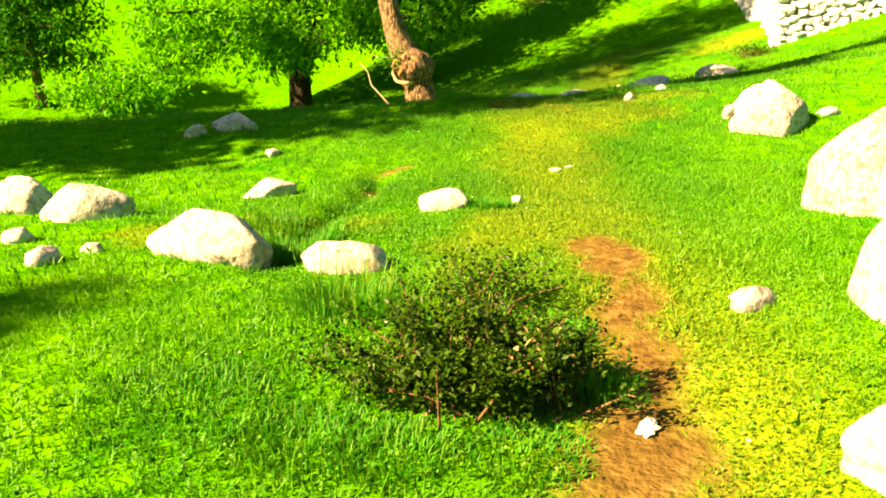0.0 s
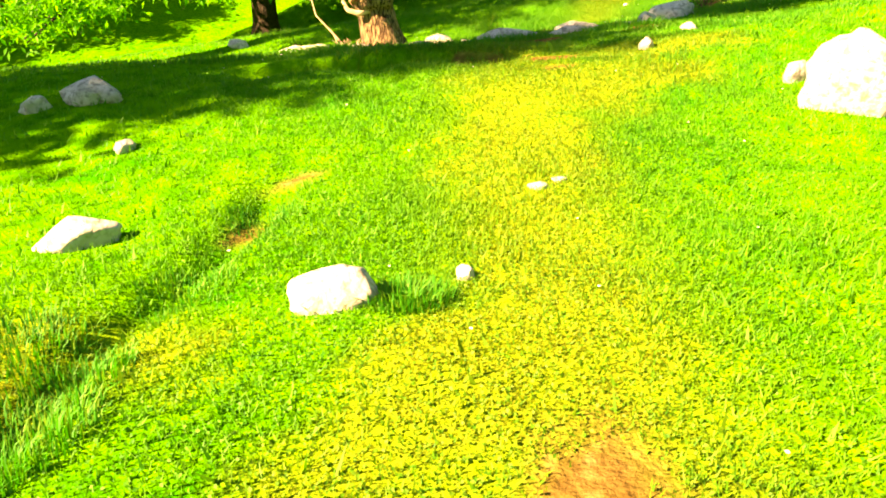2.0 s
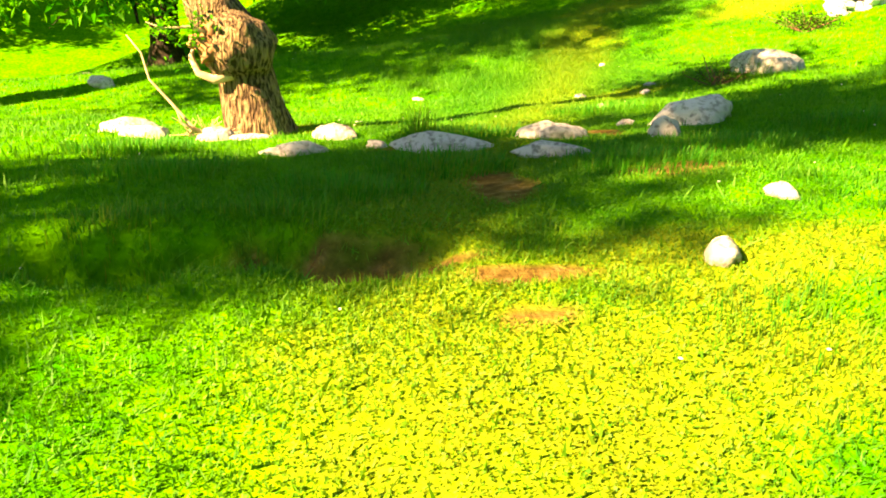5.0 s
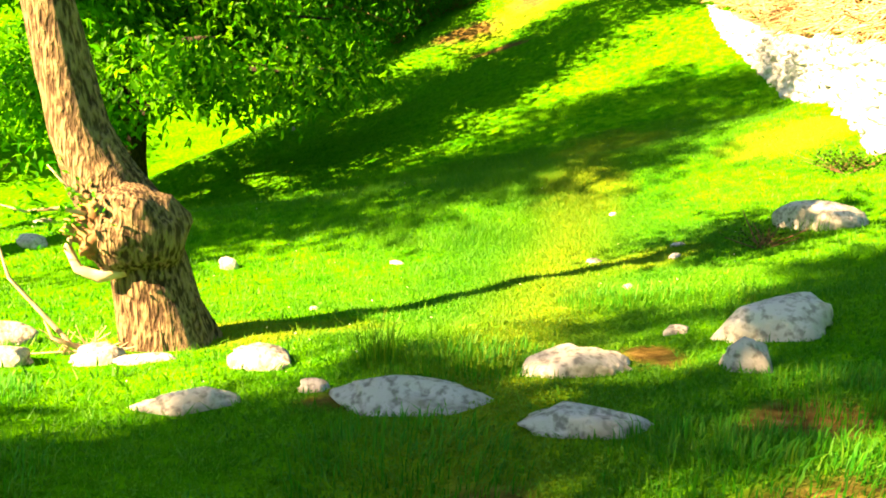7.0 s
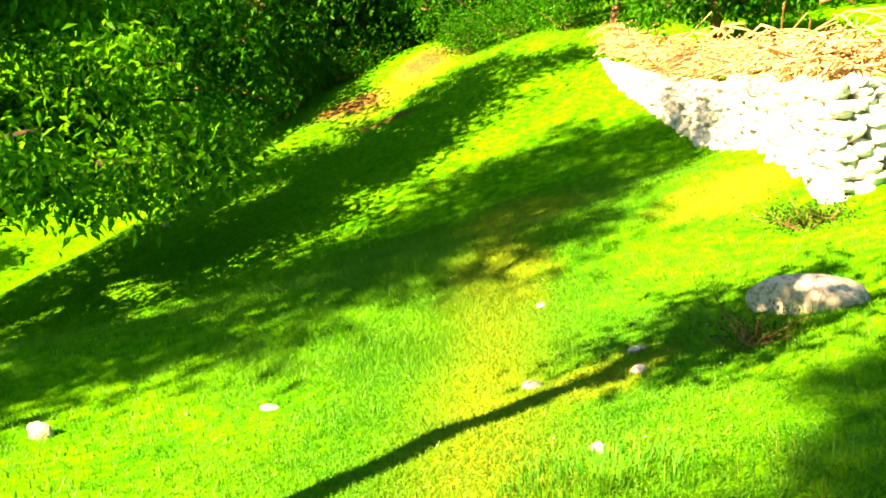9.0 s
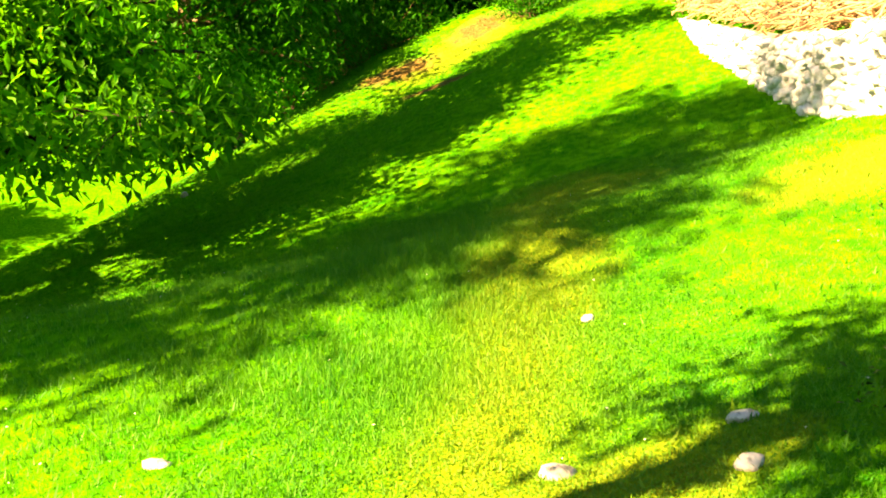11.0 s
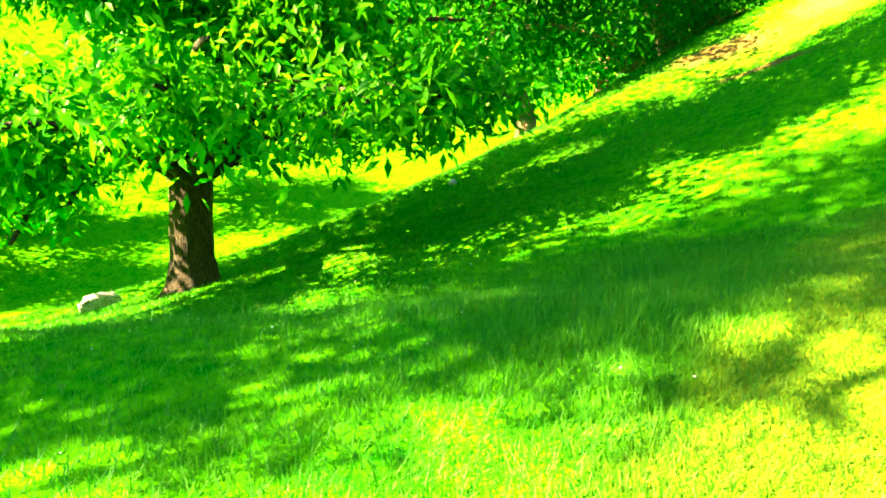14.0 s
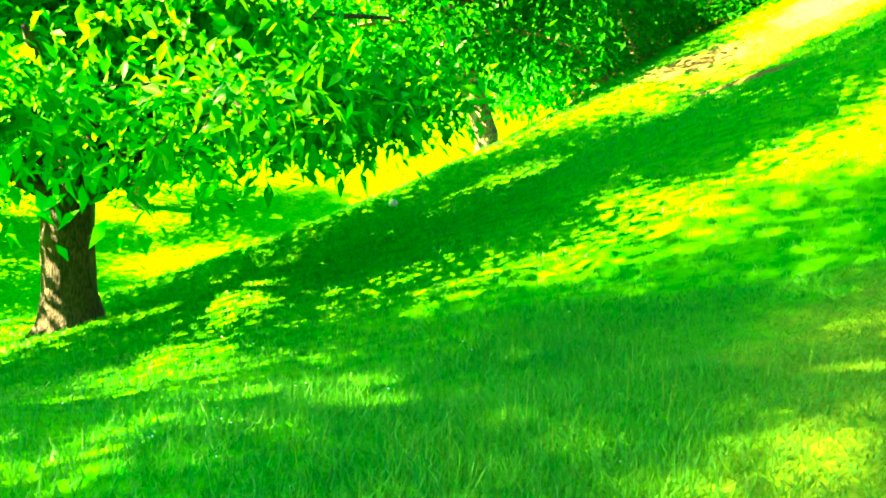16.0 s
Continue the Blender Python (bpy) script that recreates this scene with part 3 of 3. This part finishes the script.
STONES = [(1.56, 3.55, 0.27, 0.2, 0.11, 13), (-2.15, 4.42, 0.25, 0.18, 0.13, 14), (-1.79, 8.4, 0.22, 0.16, 0.1, 15), (-2.7, 5.1, 0.22, 0.2, 0.12, 16),
          (-2.05, 4.8, 0.14, 0.1, 0.09, 17), (4.15, 8.7, 0.3, 0.2, 0.1, 18), (3.22, 9.05, 0.24, 0.18, 0.2, 19), (2.33, 10.22, 0.2, 0.15, 0.13, 20),
          (2.9, 10.95, 0.21, 0.12, 0.09, 21), (0.67, 6.22, 0.11, 0.08, 0.09, 22), (1.11, 7.42, 0.13, 0.09, 0.05, 23), (1.25, 7.5, 0.1, 0.07, 0.03, 24)]
for x, y, w, d, h, s in STONES:
    rock("stone", x, y, w, d, h, s, "small pale stone lying in the grass", turn=31 * s, group="stones in the turf")
LEDGE = [(0.33, 13.85, 0.46, 0.28, 0.3, 30), (-0.8, 14.3, 0.38, 0.26, 0.3, 31), (-0.45, 14.2, 0.42, 0.2, 0.12, 32), (0.12, 13.2, 0.62, 0.3, 0.2, 33),
         (1.28, 12.95, 0.9, 0.42, 0.26, 34), (2.12, 13.3, 0.66, 0.36, 0.34, 35), (2.0, 12.45, 0.62, 0.34, 0.2, 36),
         (3.42, 13.75, 0.76, 0.5, 0.5, 38), (3.0, 13.2, 0.34, 0.26, 0.36, 39), (2.93, 14.05, 0.2, 0.16, 0.1, 40), (-1.9, 15.1, 0.62, 0.45, 0.46, 41),
         (-1.42, 14.25, 0.5, 0.34, 0.3, 42), (0.98, 13.35, 0.16, 0.1, 0.08, 43), (0.71, 13.35, 0.2, 0.12, 0.13, 44)]
for x, y, w, d, h, s in LEDGE:
    rock("ledge_stone", x, y, w, d, h * 0.55, s, "grey lichened stone on the broken bank", turn=(-25 if s in (34,) else 12 * math.sin(s)), group="stones of the bank", sub=4, angular=0.4, sink=0.5)
UPPER = [(5.7, 17.6, 0.98, 0.55, 0.46, 50), (-1.15, 19.5, 0.32, 0.18, 0.2, 51), (1.08, 18.75, 0.2, 0.13, 0.06, 52), (3.26, 17.58, 0.18, 0.15, 0.09, 53),
         (4.19, 17.68, 0.2, 0.12, 0.06, 54), (4.02, 17.25, 0.16, 0.12, 0.06, 55), (3.08, 15.65, 0.13, 0.1, 0.07, 56), (4.1, 20.08, 0.17, 0.12, 0.05, 57),
         (-8.3, 29.8, 1.2, 0.5, 0.4, 58), (-2.7, 35.6, 0.22, 0.2, 0.16, 59), (0.37, 16.25, 0.11, 0.1, 0.04, 60), (-4.6, 21.4, 0.6, 0.4, 0.22, 61)]
for x, y, w, d, h, s in UPPER:
    rock("meadow_stone", x, y, w, d, h, s, "pale stone on the upper meadow grass", turn=17 * s, group="stones of the upper meadow")
lump("paper_scrap", (0, 0, 0.012), (0.028, 0.052, 0.008), M_SCRAP, None, 71, 0.6, 3).matrix_world = pose(0.85, 2.46, float(height(0.85, 2.46)), 0, 0, -25)
tagged(bpy.data.objects["paper_scrap"], "crumpled white scrap lying on the bare trail", "litter")

# ---- thorny shrub beside the trail ----
def build_shrub():
    rng = np.random.default_rng(8)
    x, y = 0.34, 2.68
    shrub = empty("thorn_shrub", x, y, "low dark thorny shrub with dry twigs", "shrub")
    lines, tips = [], []
    for i in range(150):
        a, r = rng.uniform(0, 2 * np.pi), rng.uniform(0.12, 0.42)
        b = np.array([rng.normal(0, 0.14), rng.normal(0, 0.09), 0])
        e = b + np.array([math.cos(a) * r * 0.72, math.sin(a) * r * 0.55, rng.uniform(0.06, 0.2) + 0.11 * (1 + math.sin(3 * a + 0.6)) * rng.random()])
        m = (b + e) / 2 + np.array([rng.normal(0, 0.03), rng.normal(0, 0.03), 0.05])
        lines.append(([b, m, e], [0.006, 0.004, 0.002]))
        tips += [e, m * 0.5 + e * 0.5, m]
    for e in ((-0.62, -0.05, 0.16), (-0.55, 0.05, 0.2), (-0.5, 0.1, 0.3)):
        e = np.array(e)
        lines.append(([e * 0.2, e * 0.6 + np.array([0, 0, -0.02]), e], [0.007, 0.005, 0.002]))
        tips += [e, e * 0.9, e * 0.8]
    tagged(many_tubes("stems", lines, 4, M_TWIG, shrub), "thin brown twigs", kind="stuff")
    tips = np.array(tips)
    c = tips[rng.integers(0, len(tips), 17000)] + rng.normal(0, 0.026, (17000, 3))
    leaf_cloud("foliage", c[c[:, 2] > 0.02], rng, 0.024, M_BUSH_LEAF, shrub, droop=0.0, slim=0.6)
    d = np.array([0.16, -0.1, 0.22]) + rng.normal(0, 1, (60, 3)) * np.array([0.05, 0.04, 0.09])
    leaf_cloud("dead_leaves", d, rng, 0.036, M_DEAD, shrub, "withered brown leaves", droop=0.8, slim=0.5)
    small = empty("thorn_shrub", 0.36, 3.55, "small dark sprig of thorny shrub", "shrub")
    c = rng.normal(0, 1, (900, 3)) * np.array([0.16, 0.08, 0.07]) + np.array([0, 0, 0.16])
    leaf_cloud("foliage", c[c[:, 2] > 0.01], rng, 0.03, M_BUSH_LEAF, small, droop=0.0, slim=0.6)
    tagged(many_tubes("stems", [([(rng.normal(0, 0.04), rng.normal(0, 0.03), 0), tuple(q)], [0.005, 0.002]) for q in c[:40] if q[2] > 0.05], 3, M_TWIG, small), kind="stuff")


build_shrub()


# ---- tufts of long grass and weeds ----
def tuft(name, x, y, n, radius, tall, mat, label, seed, lean=0.5, width=0.007, category="grass tuft", group=""):
    rng = np.random.default_rng(seed)
    a, r = rng.uniform(0, 2 * np.pi, n), radius * np.sqrt(rng.uniform(0, 1, n))
    px, py = x + r * np.cos(a), y + r * np.sin(a)
    h, k = tall * rng.uniform(0.4, 1.1, n), np.abs(rng.normal(0, lean, n))
    way = a + rng.normal(0, 0.8, n)
    z = height(px, py) - 0.01
    d = np.stack([np.cos(way), np.sin(way)], 1)
    s = np.stack([-d[:, 1], d[:, 0]], 1) * width / 2
    v = np.empty((n, 5, 3))
    v[:, 0, :2], v[:, 1, :2] = np.stack([px, py], 1) - s, np.stack([px, py], 1) + s
    v[:, :2, 2] = z[:, None]
    mid = np.stack([px, py], 1) + d * (h * k * 0.3)[:, None]
    v[:, 2, :2], v[:, 3, :2] = mid + s * 0.8, mid - s * 0.8
    v[:, 2:4, 2] = (z + 0.6 * h)[:, None]
    v[:, 4, :2], v[:, 4, 2] = np.stack([px, py], 1) + d * (h * k)[:, None], z + h * (1 - 0.25 * k)
    i = np.arange(n)[:, None] * 5
    f = np.concatenate([np.hstack([i, i + 1, i + 2]), np.hstack([i, i + 2, i + 3]), np.hstack([i + 3, i + 2, i + 4])])
    ob = mesh_from(name, v.reshape(-1, 3), f, mat)
    set_attribute(ob, "dry", np.repeat(np.clip(rng.uniform(-0.6, 0.5, n), 0, 1), 5))
    return tagged(ob, label, category, group)


for i, (x, y, n, r, h) in enumerate([(0.05, 2.32, 600, 0.2, 0.07), (-0.25, 2.4, 600, 0.24, 0.07), (0.45, 2.3, 700, 0.2, 0.05), (-0.7, 2.6, 500, 0.35, 0.07), (0.62, 3.2, 500, 0.2, 0.09),
                                     (0.42, 5.95, 900, 0.2, 0.09), (-0.8, 5.0, 1000, 0.3, 0.11), (-1.1, 5.6, 700, 0.3, 0.09), (-0.3, 3.6, 500, 0.25, 0.14), (0.75, 2.75, 400, 0.12, 0.12), (-0.82, 4.8, 700, 0.2, 0.12), (-0.75, 5.4, 500, 0.2, 0.1), (-0.62, 6.2, 500, 0.25, 0.07), (-0.5, 7.2, 400, 0.25, 0.06)]):
    tagged(tuft("grass_tuft", x, y, n, r, h, M_LUSH, "lush dark green tuft of long grass", 100 + i), kind="stuff")
for i, (x, y, n, r, h) in enumerate([(-0.2, 3.75, 160, 0.3, 0.26), (0.2, 3.5, 160, 0.3, 0.26), (0.4, 2.8, 120, 0.22, 0.2), (0.4, 10.6, 260, 0.25, 0.13), (-0.4, 10.6, 260, 0.3, 0.12), (0.9, 10.2, 160, 0.2, 0.1), (0.0, 10.2, 160, 0.25, 0.1), (-0.8, 10.3, 200, 0.25, 0.12), (1.6, 10.5, 160, 0.25, 0.1), (2.4, 9.7, 200, 0.3, 0.1), (1.05, 13.75, 160, 0.16, 0.34), (3.6, 14.6, 90, 0.4, 0.24), (5.3, 17.2, 120, 0.3, 0.24), (3.1, 23.2, 40, 0.6, 0.3), (3.9, 24.0, 40, 0.7, 0.3), (2.2, 22.6, 40, 0.6, 0.26), (1.2, 23.4, 40, 0.8, 0.26), (0.3, 10.52, 200, 0.3, 0.1), (-0.35, 10.55, 160, 0.25, 0.1)]):
    tagged(tuft("dry_tuft", x, y, n, r, h, M_GRASS, "wispy tuft of yellowing long grass", 140 + i, width=0.005), kind="stuff")
for i, (x, y) in enumerate([(-1.2, 13.2), (1.6, 13.6), (2.4, 11.9), (0.6, 11.4), (-0.6, 12.0), (-2.0, 11.4), (3.3, 12.6), (1.2, 12.2), (4.4, 12.9), (2.9, 15.2)]):
    tagged(tuft("bank_tuft", x, y, 900, 0.5, 0.11, M_LUSH, "shaded green grass on the bank", 170 + i), kind="stuff")

# ---- dry stone wall with brushwood on top ----
WALL_LINE = [(12.0, 19.7), (7.95, 20.3), (8.7, 23.6), (9.55, 27.4), (10.1, 32.5), (10.6, 35)]


def wall_top(x, y):
    return 2.62 + np.maximum(y - 20.3, 0) * 0.085 + np.maximum(y - 28, 0) * 0.12


def build_wall():
    rng = np.random.default_rng(17)
    wall = tagged(new("wall_stone"), "pale dry stone wall on the hillside", "wall", kind="structure")
    bm = bmesh.new()
    inner = [(12.2, 20.5), (8.75, 21.0), (9.4, 23.6), (10.2, 27.4), (10.8, 32.5), (11.3, 35)]
    ring = []
    for (a, b), (c, d) in zip(WALL_LINE, inner):
        dx, dy = (c - a) * 0.12, (d - b) * 0.12
        top = float(wall_top(a, b))
        ring.append([bm.verts.new(p) for p in ((a + dx, b + dy, float(height(a, b)) - 0.4), (a + dx, b + dy, top - 0.05), (c, d, top - 0.02), (c, d, float(height(c, d)) - 0.4))])
    for p, q in zip(ring, ring[1:]):
        for k in range(4):
            bm.faces.new((p[k], p[(k + 1) % 4], q[(k + 1) % 4], q[k]))
    bm.faces.new(ring[0])
    bm.faces.new(ring[-1][::-1])
    part("core", bm, M_CORE, wall, "earth and rubble filling", False)
    shapes = []
    for k in range(9):
        bm = bmesh.new()
        bmesh.ops.create_icosphere(bm, subdivisions=2, radius=1)
        off = Vector((k * 5.1, k * 2.3, 9))
        for v in bm.verts:
            c = Vector([math.copysign(abs(q) ** 0.8, q) for q in v.co])
            v.co = c * (0.86 + 0.3 * noise.noise(c * 0.9 + off))
        me = bpy.data.meshes.new("stone")
        bm.to_mesh(me)
        bm.free()
        me.materials.append(M_WALL)
        shapes.append(me)
    count = 0
    for (a, b), (c, d) in zip(WALL_LINE, WALL_LINE[1:]):
        length, deg = math.hypot(c - a, d - b), math.degrees(math.atan2(d - b, c - a))
        z = -0.1
        while z < 2.2:
            course = rng.uniform(0.07, 0.15)
            s = rng.uniform(-0.1, 0)
            while s < length:
                w = rng.uniform(0.1, 0.3)
                f = min(max((s + w / 2) / length, 0), 1)
                x, y = a + (c - a) * f, b + (d - b) * f
                base = float(height(x, y))
                if base + z + course < float(wall_top(x, y)) + 0.06 and count < 1300:
                    st = bpy.data.objects.new("stone", shapes[int(rng.integers(0, 9))])
                    scene.collection.objects.link(st)
                    st.parent = wall
                    st.matrix_world = pose(x + rng.normal(0, 0.02), y + rng.normal(0, 0.02), base + z + course / 2 + rng.normal(0, 0.04), rng.normal(0, 14), rng.normal(0, 12), deg + rng.normal(0, 12)) @ Matrix.Diagonal((w * 0.6, rng.uniform(0.12, 0.2), course * rng.uniform(0.7, 0.98), 1))
                    count += 1
                s += w
            z += course
    lines = []
    for i in range(1500):
        seg = int(rng.choice(5, p=[0.16, 0.25, 0.27, 0.24, 0.08]))
        f = rng.uniform(0, 1)
        (a, b), (c, d) = WALL_LINE[seg], WALL_LINE[seg + 1]
        x, y = a + (c - a) * f + rng.uniform(0.0, 0.9), b + (d - b) * f + rng.uniform(0, 0.4)
        z = float(wall_top(x, y)) + abs(rng.normal(0.05, 0.25)) + 0.12 * (x - 8)
        ang, length = rng.normal(math.atan2(d - b, c - a), 0.8), rng.uniform(0.4, 1.5)
        e = np.array([math.cos(ang), math.sin(ang), rng.normal(0, 0.25)]) * length / 2
        p = np.array([x, y, z])
        arch = np.array([0, 0, rng.uniform(-0.05, 0.25)])
        lines.append(([p - e, p - e * 0.3 + arch * 0.8, p + e * 0.35 + arch, p + e], [0.012 * rng.uniform(0.5, 1.8)] * 3 + [0.004]))
    for f in range(130):
        x, y = 8.2 + rng.uniform(0, 0.5), rng.uniform(20.5, 27)
        x += (y - 20.3) * 0.22
        z = float(wall_top(x, y))
        lines.append(([(x, y, z + 0.1), (x - 0.25, y - 0.1, z - 0.05), (x - 0.4, y - 0.2, z - rng.uniform(0.1, 0.45))], [0.009, 0.007, 0.003]))
    brush = many_tubes("brushwood", lines, 4, M_BRUSH)
    tagged(brush, "tangled dry brushwood heaped along the stone wall", "brushwood", kind="stuff")


build_wall()


# low bushes at the foot of the wall and along the far edge
def bush(x, y, w, h, seed, label, mat=M_BUSH_LEAF, n=2200, size=0.06):
    rng = np.random.default_rng(seed)
    ob = empty("bush", x, y, label, "bush")
    c = rng.normal(0, 1, (n, 3)) * np.array([w * 0.35, w * 0.3, h * 0.32]) + np.array([0, 0, h * 0.45])
    leaf_cloud("foliage", c[c[:, 2] > 0.0], rng, size, mat, ob, droop=0.1, slim=0.5)
    tagged(many_tubes("stems", [([(rng.normal(0, w * 0.1), rng.normal(0, w * 0.1), -0.05), tuple(q)], [0.012, 0.004]) for q in c[:30] if q[2] > 0.1], 4, M_TWIG, ob), kind="stuff")


bush(7.3, 19.9, 0.9, 0.3, 201, "small dark bush at the foot of the wall", n=900)
bush(4.9, 17.1, 0.6, 0.25, 202, "low weedy bush beside the meadow stone", n=500, size=0.04)
for i, (x, y, w, h) in enumerate([(8.2, 42.5, 2.4, 1.6), (9.8, 41, 2.6, 1.9), (7.6, 46, 2.5, 1.8), (3.2, 45.5, 2.5, 1.4), (0.6, 44.6, 3.0, 2.6), (2.2, 46.2, 3.2, 3.0), (11, 38.5, 2.4, 1.7)]):
    bush(x, y, w, h, 210 + i, "leafy green bush at the top of the meadow", M_FAR_LEAF, 3500, 0.14)


# small white meadow flowers and chips
def build_flowers():
    rng = np.random.default_rng(77)
    x, y = scatter(rng, 420, -4, 7, 1.8, 30, lambda x, y: 0.6 + 0 * x)
    n = len(x)
    z = height(x, y) + rng.uniform(0.02, 0.07, n)
    a, r = rng.uniform(0, 6.3, n), rng.uniform(0.005, 0.011, n)
    v = np.empty((n, 5, 3))
    for k in range(4):
        v[:, k] = np.stack([x + r * np.cos(a + 1.57 * k), y + r * np.sin(a + 1.57 * k), z + 0.004], 1)
    v[:, 4] = np.stack([x, y, z - 0.004], 1)
    i = np.arange(n)[:, None] * 5
    f = np.concatenate([np.hstack([i + k, i + (k + 1) % 4, i + 4]) for k in range(4)])
    tagged(mesh_from("meadow_flowers", v.reshape(-1, 3), f, M_SCRAP), "tiny white flowers scattered in the grass", "flowers", kind="stuff")


build_flowers()
